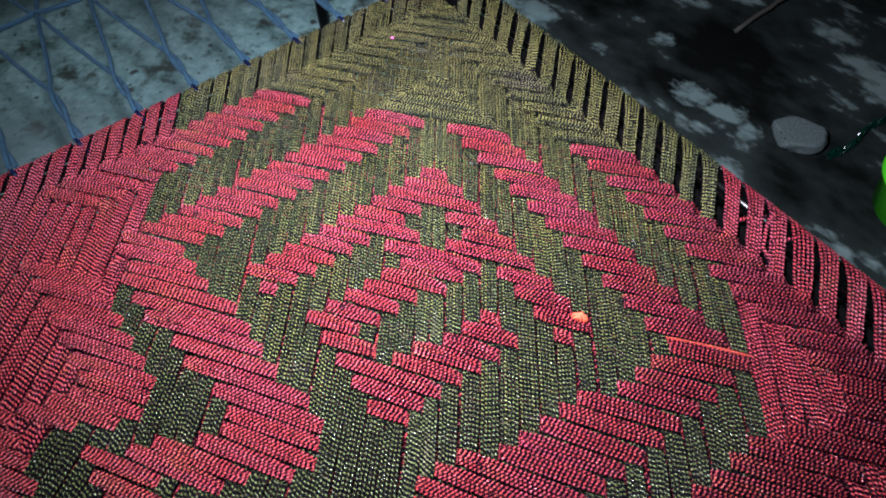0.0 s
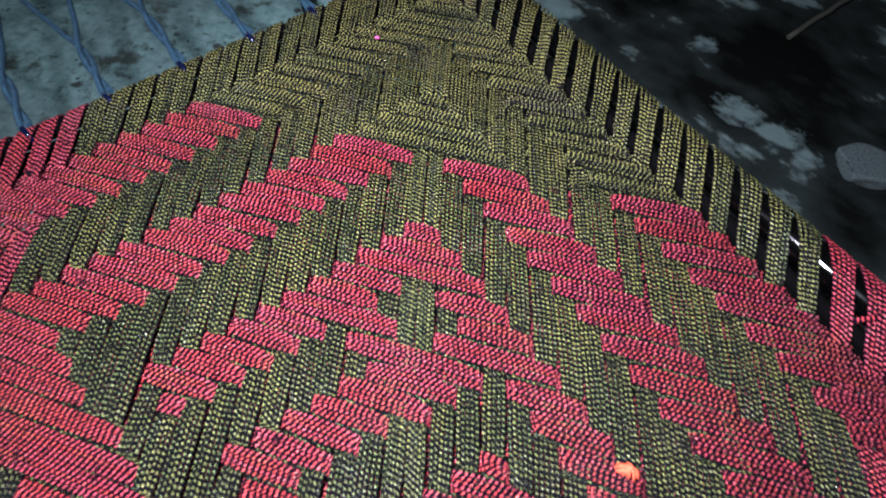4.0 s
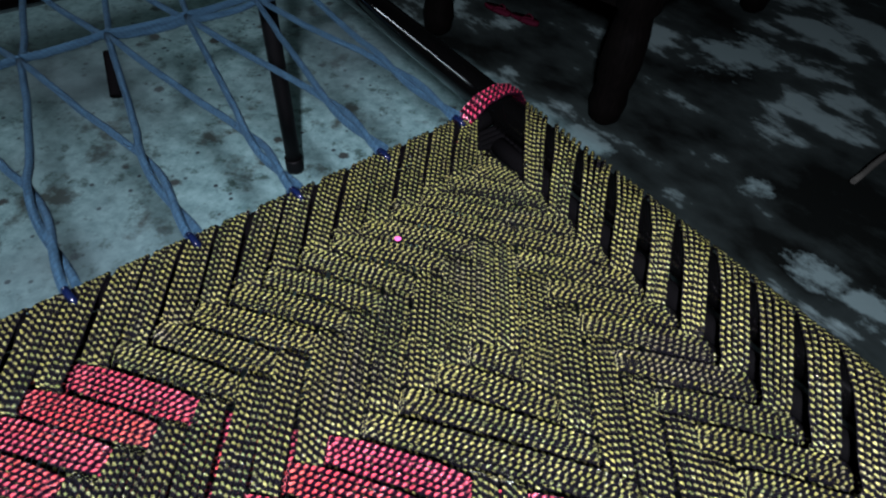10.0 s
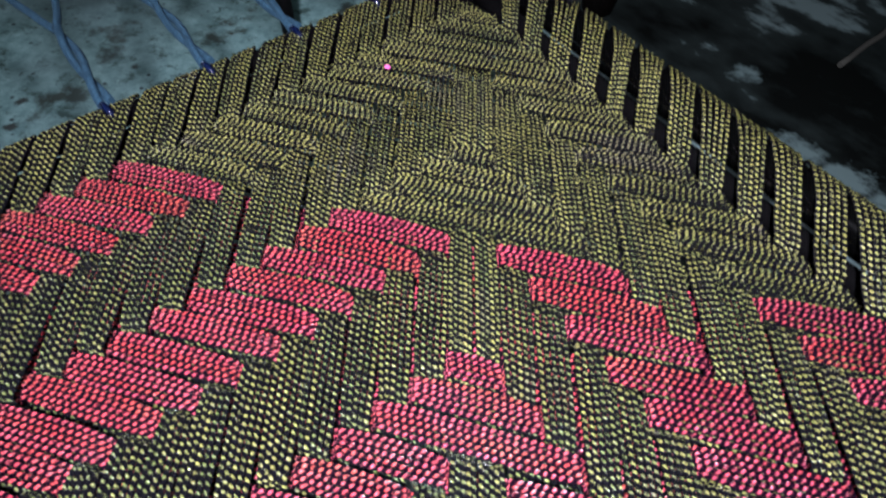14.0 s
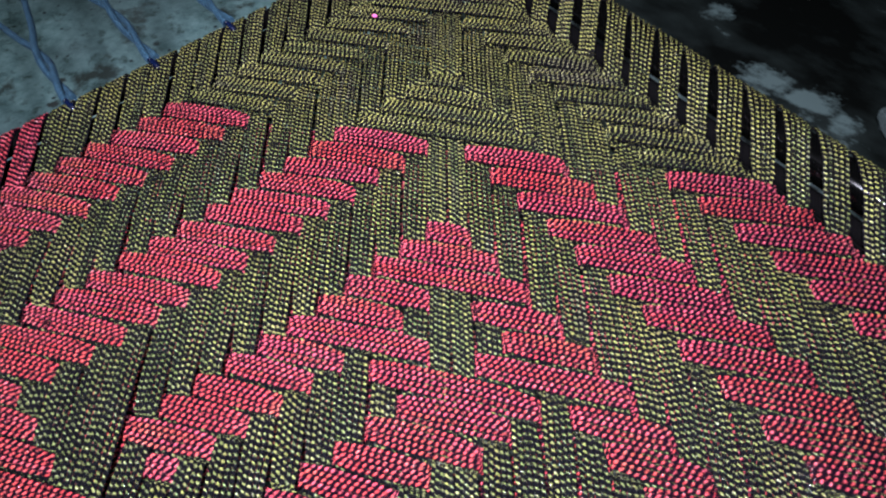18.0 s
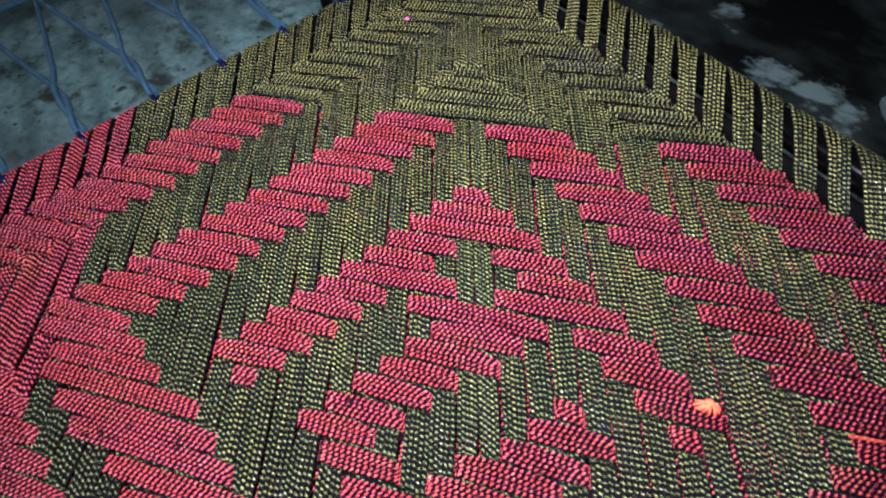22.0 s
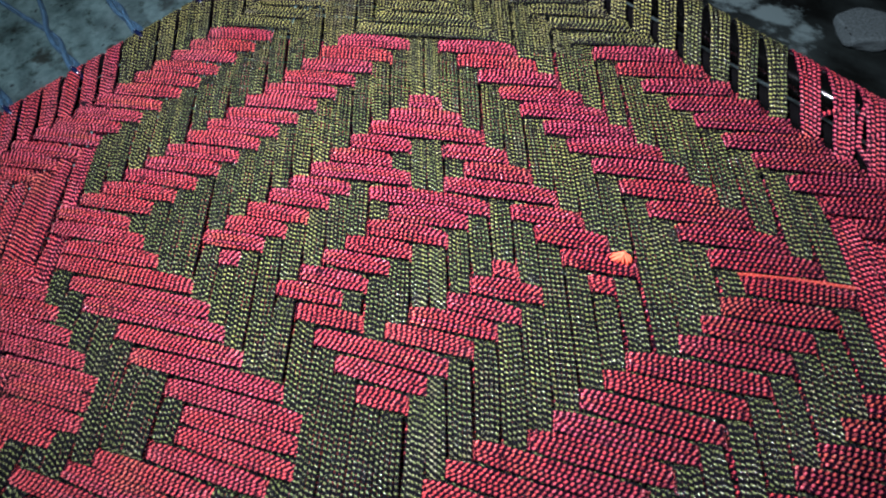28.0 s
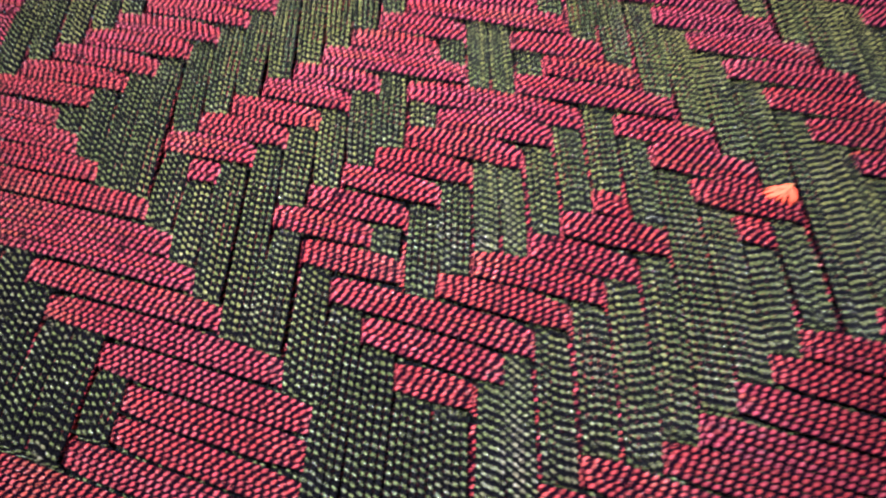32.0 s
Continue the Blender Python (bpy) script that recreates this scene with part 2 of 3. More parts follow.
t_.links.new(mix(t_, wet_and_shade_, pale_, damp_and_shade_), b_.inputs["Base Color"])
t_.links.new(node(t_, "ShaderNodeBump", {"Height": c_.outputs[0], "Strength": 0.4, "Distance": 0.003}).outputs[0], b_.inputs["Normal"])
WALL, t_, b_ = material("dark_wall", 0.9, 0.0, (0.02, 0.02, 0.018))


# ---- mesh helpers ----
def link_mesh(name, verts, faces, mat, parent=None, uvs=None, label="", smooth=True):
    me = bpy.data.meshes.new(name)
    me.from_pydata(verts, [], faces)
    me.materials.append(mat)
    if uvs is not None:
        me.uv_layers.new(name="UVMap").data.foreach_set("uv", np.asarray(uvs, "f").ravel())
    if smooth:
        me.polygons.foreach_set("use_smooth", np.array([len(f) == 4 for f in faces]))
    ob = new(name, me)
    if parent:
        ob.parent = parent
    if label:
        ob["label"] = label
    return ob


def part(name, bm, mat, parent, label="", smooth=True):
    me = bpy.data.meshes.new(name)
    bm.to_mesh(me)
    bm.free()
    me.materials.append(mat)
    if smooth:
        me.polygons.foreach_set("use_smooth", np.ones(len(me.polygons), bool))
    ob = new(name, me)
    ob.parent = parent
    if label:
        ob["label"] = label
    return ob


def tubes(paths, radius, sides=6, caps=True, phase=0.0):
    """Vertices, faces and UVs (metres along, turns round) of round cords along the given paths; radius may be a list per path."""
    V, F, U = [], [], []
    base = 0
    for pi, p in enumerate(paths):
        p = np.asarray(p, float)
        r = radius[pi] if isinstance(radius, (list, tuple)) else radius
        d = np.gradient(p, axis=0)
        d /= np.linalg.norm(d, axis=1)[:, None] + 1e-12
        up = np.where(np.abs(d[:, 2:]) > 0.95, np.array([[1.0, 0, 0]]), np.array([[0, 0, 1.0]]))
        side = np.cross(d, up)
        side /= np.linalg.norm(side, axis=1)[:, None]
        top = np.cross(side, d)
        n = len(p)
        a = np.arange(sides) * 2 * math.pi / sides
        ring = p[:, None] + r * (np.cos(a)[None, :, None] * side[:, None] + np.sin(a)[None, :, None] * top[:, None])
        V.append(ring.reshape(-1, 3))
        s = np.r_[0, np.cumsum(np.linalg.norm(np.diff(p, axis=0), axis=1))] + 0.037 * pi + phase
        for i in range(n - 1):
            for k in range(sides):
                q = (k + 1) % sides
                F.append((base + (i + 1) * sides + k, base + (i + 1) * sides + q, base + i * sides + q, base + i * sides + k))
                v0, v1 = k / sides, (k + 1) / sides
                U += [(s[i + 1], v0), (s[i + 1], v1), (s[i], v1), (s[i], v0)]
        if caps:
            F.append(tuple(base + k for k in range(sides)))
            F.append(tuple(base + (n - 1) * sides + k for k in range(sides))[::-1])
            U += [(0, 0)] * (2 * sides)
        base += n * sides
    return np.concatenate(V).tolist(), F, U


# ---- floor ----
bm = bmesh.new()
bmesh.ops.create_grid(bm, x_segments=8, y_segments=8, size=6.0)
floor = tagged(part("floor", bm, FLOOR, None, smooth=False), "stained grey concrete floor with dark patches", "floor", kind="structure")


# ---- the weave ----
WARP_X = [-0.100186, 0.9747843, 0.2175023, 0.0007509483, -0.002943899, 0.0009344774, 4.3312e-05, -3.060923e-05, 7.732777e-05, -9.151081e-05]
WARP_Y = [0.02703603, -0.008267342, -1.013118, 0.0008476114, -0.002592936, 0.003089444, 3.41366e-05, -4.981369e-05, -8.639813e-05, 3.153924e-06]


def place(u, r):
    """World x, y of the weave's own coordinates: u bands across, r bands towards the near end. The bands lie a little askew and uneven."""
    bend = u - 12.0 - r                                # the long bands turn square to the side rail
    if u > 1.5 and 0 < bend < 6:
        u += 0.11 * bend * min(1.0, bend / 1.5) * min(1.0, (u - 1.5) / 2)
    u -= 0.24 * math.copysign(min(1.0, abs(u)), u) * math.exp(-abs(u) / 4)
    u0, r0 = max(-33.0, min(25.0, u)), max(-15.0, min(33.0, r))      # straight on beyond the worn middle
    if u != u0 or r != r0:
        (x, y), (xu, yu), (xr, yr) = warp(u0, r0), warp(u0 + 0.01, r0), warp(u0, r0 + 0.01)
        du, dr = (u - u0) * 100, (r - r0) * 100
        return x + (xu - x) * du + (xr - x) * dr, y + (yu - y) * du + (yr - y) * dr
    return warp(u, r)


def warp(u, r):
    terms = (1, u, r, u * u, u * r, r * r, u ** 3, u * u * r, u * r * r, r ** 3)
    return S * sum(a * b for a, b in zip(WARP_X, terms)), S * sum(a * b for a, b in zip(WARP_Y, terms))


TIP = np.array((-3.85, 15.3)) * S                    # corner of the woven part
ALONG = np.array((0.796, -0.606))                    # along the side rail, towards the near end
ACROSS = np.array((-0.606, -0.796))                  # along the end of the weave, away from the side rail
PIPE_R = 0.017
PIPE_B, SKEW = -0.030, 0.06                          # the side rail's axis: beside the corner, and its slant to the weave
RAD = S / 10 * 0.77                                   # one cord
LIFT = RAD * 1.2
END, NEAR, WIDE = -0.485, 1.04, 0.93                  # end rails, and the far side rail
WRAP = PIPE_R + RAD
RAIL_Z = H + 0.006                                   # the rails' axis
CORD_R = 0.009                                       # the thick cord at the weave's end


def edges(u, r):
    """Metres inside the axis of the side rail and inside the end cord."""
    p = np.array(place(u, r)) - TIP
    a = float(p @ ALONG)
    return float(p @ ACROSS) - PIPE_B - SKEW * a, a


def rim(u, r):
    """Metres inside the near end rail and the far side rail, whichever is closer."""
    p = np.array(place(u, r)) - TIP
    return min(NEAR - float(p @ ALONG), WIDE - float(p @ ACROSS))


# Runs of columns that each row band crosses on the upper side.
CHART = {
    7: "-4:-1 1:4", 8: "-5:-2 2:5", 9: "-6:-1 1:6", 10: "-7:-4 -3:3 4:7", 11: "-8:-5 -2:2 5:8", 12: "-9:-6 -3:1 6:9",
    13: "-18:-14 -10:-7 -4:-1 3:4 7:8 12:16 21:25", 14: "-19:-15 -11:-8 -5:-2 2:5 11:15 20:24",
    15: "-19:-14 -10:-9 -6:-3 1:4 10:14 18:23", 16: "-18:-13 -7:-4 -1:3 8:13 16:21", 17: "-18:-11 -6:-3 -2:2 7:12 15:20",
    18: "-24:-19 -17:-10 -5:1 6:11 14:19", 19: "-23:-18 -16:-9 -4:0 5:10 13:18", 20: "-22:-17 -14:-8 -3:-1 4:9 12:17",
    21: "-21:-16 -13:-6 2:8 11:16", 22: "-20:-15 -11:-5 1:7 10:15", 23: "-19:-14 -10:-5 0:6 9:14", 24: "-18:-14 -10:-5 0:5 8:13",
    25: "-18:-14 -11:-6 1:6 9:14", 26: "-19:-15 -13:-8 2:7 10:15", 27: "-20:-17 -14:-9 3:8 11:16",
}
RUNS = {r: [tuple(int(q) for q in run.split(":")) for run in text.split()] for r, text in CHART.items()}


def over(c, r):
    """True where the row band r passes over the column band c: nested diamonds in twill, with a figure in the middle one."""
    k = c if c >= 0 else -1 - c
    if r in RUNS and (r > 12 or k < r + 1):
        return any(a <= c < b for a, b in RUNS[r])
    if r > 27:
        return (k + r) % 8 < 4
    return (k - r - 1) % 8 < 4


def column_is_red(c):
    return not -18 <= c <= 16


def row_is_red(r):
    return r >= 0


def sway(i, j):
    return noise.noise((i * 0.73, j * 0.31, 4.2))


def cord_height(b, a, up, rows):
    """Height of a cord's axis: over or under its neighbours inside, over the pipe or the end cord at the edges."""
    z = H + (LIFT if up else -4.4 * LIFT if rows else -3.1 * LIFT)
    near_b, near_a = math.exp(-(max(b, 0) / 0.036) ** 2), math.exp(-(max(a, 0) / 0.028) ** 2)
    if rows:
        return z - 0.021 * math.exp(-(max(b, 0) / 0.034) ** 6) - 0.011 * math.exp(-(max(a, 0) / 0.026) ** 4)
    if b < a:
        if b < 0.010:
            return RAIL_Z + math.sqrt(max(0.0, WRAP ** 2 - b * b)) if b > -WRAP else RAIL_Z - 0.002
        return z + (RAIL_Z - H + WRAP - LIFT) * near_b
    if a < 0.004:
        w = CORD_R + RAD
        return H + math.sqrt(max(0.0, w * w - a * a)) if a > -w else H - 0.004
    return z + (CORD_R + RAD - LIFT) * near_a


def floats(fixed, lo, hi, rows):
    """For each band crossed: the first and the last of the run in which the band stays on top, or None."""
    flags = [over(c, fixed) if rows else not over(fixed, c) for c in range(lo, hi)]
    runs, start = [None] * len(flags), None
    for i, up in enumerate(flags + [False]):
        if up and start is None:
            start = i
        if not up and start is not None:
            for q in range(start, i):
                runs[q] = (lo + start, lo + i)
            start = None
    return runs


def band_paths(fixed, lo, hi, rows):
    """Five cords of one band, passing over and under the bands that cross it, up to the edges of the weave."""
    out = []
    runs = floats(fixed, lo, hi, rows)
    for lane in range(5):
        p = []
        for c in range(lo, hi):
            for f in (0.10, 0.36, 0.64, 0.90):
                s = c + f
                mid = fixed + 0.5 + 0.10 * sway(fixed * 1.3, s * 0.5 + (40 if rows else 0))
                run = runs[c - lo]
                pinch, bow = 0.0, 0.0
                if run:                               # a float draws together where it dives, and bows up and leans a little between
                    end = min(s - run[0], run[1] - s)
                    pinch = math.exp(-(end / 0.55) ** 2)
                    bow = min(1.0, end / 1.5) * min(1.0, (run[1] - run[0]) / 4)
                    lean = 0.05 * math.copysign(1, fixed if not rows else s) + (0.34 if rows and fixed < 0 else 0.18) * sway(fixed * 2.7, run[0] * 1.9 + (60 if rows else 20))
                    mid += lean * ((s - run[0]) / (run[1] - run[0]) - 0.5)
                u, r = (s, mid) if rows else (mid, s)
                b, a = edges(u, r)
                gather = ((0.88 if fixed < 0 else 0.91) + 0.10 * math.exp(-(max(b, 0) / 0.06) ** 4) if rows else 0.91 if fixed > -19 else 0.84) + 0.10 * sway(s * 0.3, fixed * 1.7 + 9)
                if not rows:
                    gather -= (0.25 + 0.20 * sway(fixed * 3.1, 5.5)) * math.exp(-((b - 0.026) / 0.029) ** 4) - 0.08 * math.exp(-((b + 0.02) / 0.02) ** 2) + 0.08 * math.exp(-(max(a, 0) / 0.04) ** 4)
                gather *= (0.93 if rows and fixed < 0 else 1.02 if rows else 1.05) - (0.22 if rows else 0.14) * pinch
                off = gather * ((lane + 0.5) / 5 - 0.5)
                u, r = (s, mid + off) if rows else (mid + off, s)
                b, a = edges(u, r)
                if not rows and b < 0.02:             # leaning a little where they turn over the rail
                    u += 3.0 * (0.02 - b)
                if rows and (b < 0.0 or a < 0.002):
                    continue
                if not rows and (b < -WRAP * 1.02 or a < -CORD_R - RAD * 1.5 or (c < -12 and -1 <= fixed <= 0)):
                    continue
                e = rim(u, r) if r > 14 else 1.0
                if e < (0.0 if rows else -WRAP):
                    continue
                up = over(c, fixed) if rows else not over(fixed, c)
                x, y = place(u, r)
                if not p:
                    p_first = s
                p.append((x, y, (cord_height(b, a, up, rows) if e > 0.06 else H - 0.028 * math.exp(-(max(e, 0) / 0.034) ** 6) if rows else H + WRAP * math.exp(-(max(e, 0) / 0.036) ** 2) * math.sqrt(max(0.0, 1 - (min(e, 0) / WRAP) ** 2))) + 0.0005 * sway(s * 2.1, lane + fixed * 3) + (0.0013 * bow - 0.0004 * abs(lane - 2) if min(b, a, e) > 0.05 else 0.0)))
        if len(p) > 4:
            if not rows and p[0][2] < H + 0.02 and edges(fixed + 0.5, p_first)[0] < 0.01:      # down the outer side of the rail
                q0, q1 = np.array(p[0]), np.array(p[1])
                d = (q0 - q1) * np.array((1, 1, 0))
                d *= 0.003 / (np.linalg.norm(d) + 1e-9)
                p = [tuple(q0 + d - np.array((0, 0, 0.026))), tuple(q0 + d - np.array((0, 0, 0.012)))] + p
            out.append(p)
    return out


PINK_AT = (-3.67, -7.05)
charpoy = tagged(new("charpoy"), "woven cot of red and olive cord on black pipes", "bed")
for r in range(-15, 48):
    for path in band_paths(r, -36, 38, True):
        v, f, uv = tubes([path], RAD, caps=False, phase=random.random())
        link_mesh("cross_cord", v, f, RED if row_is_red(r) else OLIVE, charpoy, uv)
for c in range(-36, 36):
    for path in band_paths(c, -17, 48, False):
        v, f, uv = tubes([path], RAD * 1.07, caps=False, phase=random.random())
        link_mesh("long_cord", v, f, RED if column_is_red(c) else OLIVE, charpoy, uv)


# ---- pipe frame ----
def at(a, b, z):
    p = TIP + ALONG * a + ACROSS * b
    return float(p[0]), float(p[1]), z


def pipe(name, a, b, r=PIPE_R, label="", paint=PIPE):
    v, f, uv = tubes([[a, tuple((np.array(a) * 3 + b) / 4), tuple((np.array(a) + b) / 2), tuple((np.array(a) + np.array(b) * 3) / 4), b]], r, 28)
    return link_mesh(name, v, f, paint, charpoy, label=label)


pipe("side_rail", at(END - 0.02, PIPE_B + SKEW * END, RAIL_Z), at(NEAR + 0.004, PIPE_B + SKEW * NEAR, RAIL_Z))
pipe("side_rail", at(END - 0.02, WIDE, RAIL_Z), at(NEAR + 0.004, WIDE, RAIL_Z))
for a in (END, NEAR):
    pipe("end_rail", at(a, PIPE_B + SKEW * a + PIPE_R, RAIL_Z), at(a, WIDE - PIPE_R, RAIL_Z))
for a in (END, NEAR):
    for b in (-0.012 if a < 0 else PIPE_B + SKEW * a, WIDE):
        leg = pipe("leg", at(a, b, 0.012), at(a, b, H + 0.002), 0.0138, paint=LEG_PAINT)
        pipe("foot_cap", at(a, b, 0.0), at(a, b, 0.03), 0.0168, "black rubber foot cap", LEG_PAINT).parent = leg

# the thick cord that the weave ends on
path = [at(0.0 + 0.002 * sway(i, 3), -0.02 + 0.03 * i, H) for i in range(32)]
v, f, uv = tubes([path], CORD_R, 10)
link_mesh("end_cord", v, f, ROPE_AND_GAP_SHADE, charpoy, uv)

# added black tubes below the weave's end, so its gaps look shaded
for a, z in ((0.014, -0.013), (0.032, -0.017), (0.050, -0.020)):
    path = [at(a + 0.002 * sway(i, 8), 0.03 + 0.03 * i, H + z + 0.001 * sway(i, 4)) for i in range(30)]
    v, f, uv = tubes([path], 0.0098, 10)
    link_mesh("end_gap_shade", v, f, ROPE_AND_GAP_SHADE, charpoy, uv, "added dark filler for the shade under the end of the weave")

# the same beside the side rail: black filler in place of shade
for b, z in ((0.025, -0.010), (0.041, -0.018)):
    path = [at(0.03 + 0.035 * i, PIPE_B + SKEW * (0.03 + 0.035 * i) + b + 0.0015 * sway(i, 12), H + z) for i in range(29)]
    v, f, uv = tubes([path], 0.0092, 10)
    link_mesh("side_gap_shade", v, f, ROPE_AND_GAP_SHADE, charpoy, uv, "added dark filler for the shade along the side rail")

# red binding at the corner
for i in range(4):
    p = [at(-0.008 + 0.0050 * i + 0.0012 * sway(b * 60, i * 5), b, H + z) for b, z in ((0.030, -0.010), (0.024, 0.006), (0.014, 0.017), (0.004, 0.0245), (-0.016, 0.0275), (-0.034, 0.021), (-0.042, 0.004), (-0.040, -0.014))]
    p = [(x + 0.012 * (k / 7), y + 0.002 * k, z) for k, (x, y, z) in enumerate(p)]
    v, f, uv = tubes([p], RAD * 1.3, 10)
    link_mesh("corner_binding", v, f, CRIMSON, charpoy, uv, "crimson cord wound round the pipe corner")


# added black tubes that fill the corner hole, in place of its shade
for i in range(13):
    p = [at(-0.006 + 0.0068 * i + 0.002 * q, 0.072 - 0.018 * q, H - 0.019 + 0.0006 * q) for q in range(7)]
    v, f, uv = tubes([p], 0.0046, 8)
    link_mesh("corner_gap_shade", v, f, ROPE_AND_GAP_SHADE, charpoy, uv, "added dark filler for the shade under the corner")


# single cords and threads that stand out
def on_weave(u, r, z):
    x, y = place(u, r)
    return x, y, H + z


p = [on_weave(12.9 + 0.5 * i, 12.07 + 0.02 * math.sin(i), LIFT + RAD * (0.5 if 0 < i < 9 else -1.2)) for i in range(10)]
v, f, uv = tubes([p], RAD * 0.8, 8)
link_mesh("repair_cord", v, f, ORANGE, charpoy, uv, "faded orange repair cord")
for i in range(26):
    ang, reach = i * 2.4, 0.65 + 0.5 * random.random()
    lift = 0.003 + 0.004 * random.random()
    p = [on_weave(8.45 + (0.46 * math.cos(ang) * q + 0.10 * sway(i, q * 3)) * reach, 12.2 + (0.24 * math.sin(ang) * q + 0.08 * sway(i + 50, q * 3)) * reach, 0.003 + lift * (1 - q * q) * 1.6) for q in (0.0, 0.25, 0.5, 0.75, 1.0)]
    v, f, uv = tubes([p], 0.0010, 5)
    link_mesh("thread_tuft", v, f, TUFT, charpoy, uv, "frayed orange-pink thread tuft")
for i, pts in enumerate((((0.655, 0.046), (0.664, 0.030), (0.676, 0.012), (0.690, 0.004)), ((0.676, 0.012), (0.683, 0.030), (0.697, 0.052), (0.716, 0.060)), ((0.700, 0.044), (0.712, 0.024), (0.720, 0.008)))):
    p = [at(a, b, H + 0.026 - 0.003 * k - 0.25 * max(0, b - 0.01)) for k, (a, b) in enumerate(pts)]
    v, f, uv = tubes([p], RAD * 1.5, 8)
    link_mesh("loose_cord", v, f, RED, charpoy, uv, "loose red broken cord")
bm = bmesh.new()
bmesh.ops.create_icosphere(bm, subdivisions=2, radius=0.0024, matrix=Matrix.Translation(on_weave(*PINK_AT, 0.006)) @ Matrix.Diagonal((1.2, 0.9, 0.7, 1)))
part("thread_knot", bm, PINK, charpoy, "bright pink thread knot")


# ---- blue lacing between the weave and the end rail ----
def rope(points, r, name="lacing_rope", sag=0.006, seed=0):
    p = []
    n = 9
    for (a0, b0, z0), (a1, b1, z1) in zip(points, points[1:]):
        for i in range(n):
            f = i / n
            z = z0 + (z1 - z0) * f - sag * 4 * f * (1 - f)
            p.append(at(a0 + (a1 - a0) * f + 0.0012 * sway(i * 0.9, seed), b0 + (b1 - b0) * f + 0.0016 * sway(i * 0.8, seed + 7), z))
    p.append(at(*points[-1]))
    v, f, uv = tubes([p], r, 10)
    return link_mesh(name, v, f, BLUE, charpoy, uv)


ROPE_R = 0.0035
KNOTS = [0.022 + 0.0865 * i for i in range(11)]
JOINS = [(-0.128 - 0.014 * math.cos(i * 1.7), b - 0.004) for i, b in enumerate(KNOTS)]
NODES = [(-0.33 - 0.006 * (i % 2), max(0.004, -0.02 + 0.0855 * i)) for i in range(12)]
for i, ((a, b), k) in enumerate(zip(JOINS, KNOTS)):
    z = H + 0.006
    n0, n1 = NODES[i], NODES[i + 1]
    for side, n in ((-1, n0), (1, n1)):
        p = []
        for q in range(13):                           # the two strands wind round each other up to the join
            f, ang = q / 12, 2.0 * q / 12 * 3.1416 * 0.8 + (0 if side > 0 else 3.1416)
            fade = 0.0038 if q < 12 else 0.0034
            p.append(at(-0.006 + (a + 0.006) * f, k + (b - k) * f + fade * math.cos(ang), H + 0.012 - 0.006 * f + 0.0034 * math.sin(ang)))
        for q in range(1, 10):
            f = q / 9
            p.append(at(a + (n[0] - a) * f + 0.001 * sway(q, i + side), b + 0.0030 * side * (1 - f) + (n[1] - b) * f + 0.0015 * sway(q * 0.8, i * 3 + side), z + 0.002 - 0.020 * f * (1 - f)))
        v, f, uv = tubes([p], ROPE_R, 10)
        link_mesh("lacing_rope", v, f, BLUE, charpoy, uv)
    # the loop round the end cord
    p = [at(0.0105 * math.cos(q) - 0.001, k + 0.004 * math.sin(q * 0.5), H + 0.0145 * math.sin(q)) for q in [i2 * 0.5 - 1.2 for i2 in range(11)]]
    v, f, uv = tubes([p], 0.0028, 10)
    link_mesh("lacing_loop", v, f, NYLON, charpoy, uv, "shiny deep blue nylon loop")
for i, (a, b) in enumerate(NODES):
    for side in (-1, 1):
        rope([(a, b, H + 0.004), (END + 0.004, max(0.012, b + 0.042 * side), H + PIPE_R + 0.003)], ROPE_R, seed=i * 3 + side + 50)
rope([(-0.335, PIPE_B, H + PIPE_R + 0.004)] + [(a - 0.003, b, H + 0.008) for a, b in NODES[1:]], 0.0042, "cross_rope", 0.002)
rope([(-0.327, PIPE_B + 0.004, H + PIPE_R + 0.002)] + [(a + 0.007 - 0.006 * (i % 3), b, H + 0.004) for i, (a, b) in enumerate(NODES[1:4])], 0.0038, "cross_rope", 0.004)
p = [at(-0.322 + 0.007 * q, 0.243 + 0.003 * q, H - 0.004 - 0.006 * q) for q in range(6)]
v, f, uv = tubes([p], 0.0065, 8)
link_mesh("rope_tail", v, f, ROPE_AND_GAP_SHADE, charpoy, uv, "dark frayed rope end")


# ---- room shell ----
ROOM = 3.2
for name, x, y, sx, sy in (("wall_north", 0, ROOM, 2 * ROOM, 0.12), ("wall_south", 0, -ROOM, 2 * ROOM, 0.12), ("wall_east", ROOM, 0, 0.12, 2 * ROOM), ("wall_west", -ROOM, 0, 0.12, 2 * ROOM)):
    bm = bmesh.new()
    bmesh.ops.create_cube(bm, size=1.0, matrix=Matrix.Translation((x, y, 1.35)) @ Matrix.Diagonal((sx, sy, 2.7, 1)))
    tagged(part(name, bm, WALL, None, smooth=False), "dark unlit plaster wall", "wall", kind="structure")
bm = bmesh.new()
bmesh.ops.create_cube(bm, size=1.0, matrix=Matrix.Translation((0, 0, 2.76)) @ Matrix.Diagonal((2 * ROOM, 2 * ROOM, 0.12, 1)))
tagged(part("ceiling", bm, WALL, None, smooth=False), "dark plain ceiling", "ceiling", kind="structure")

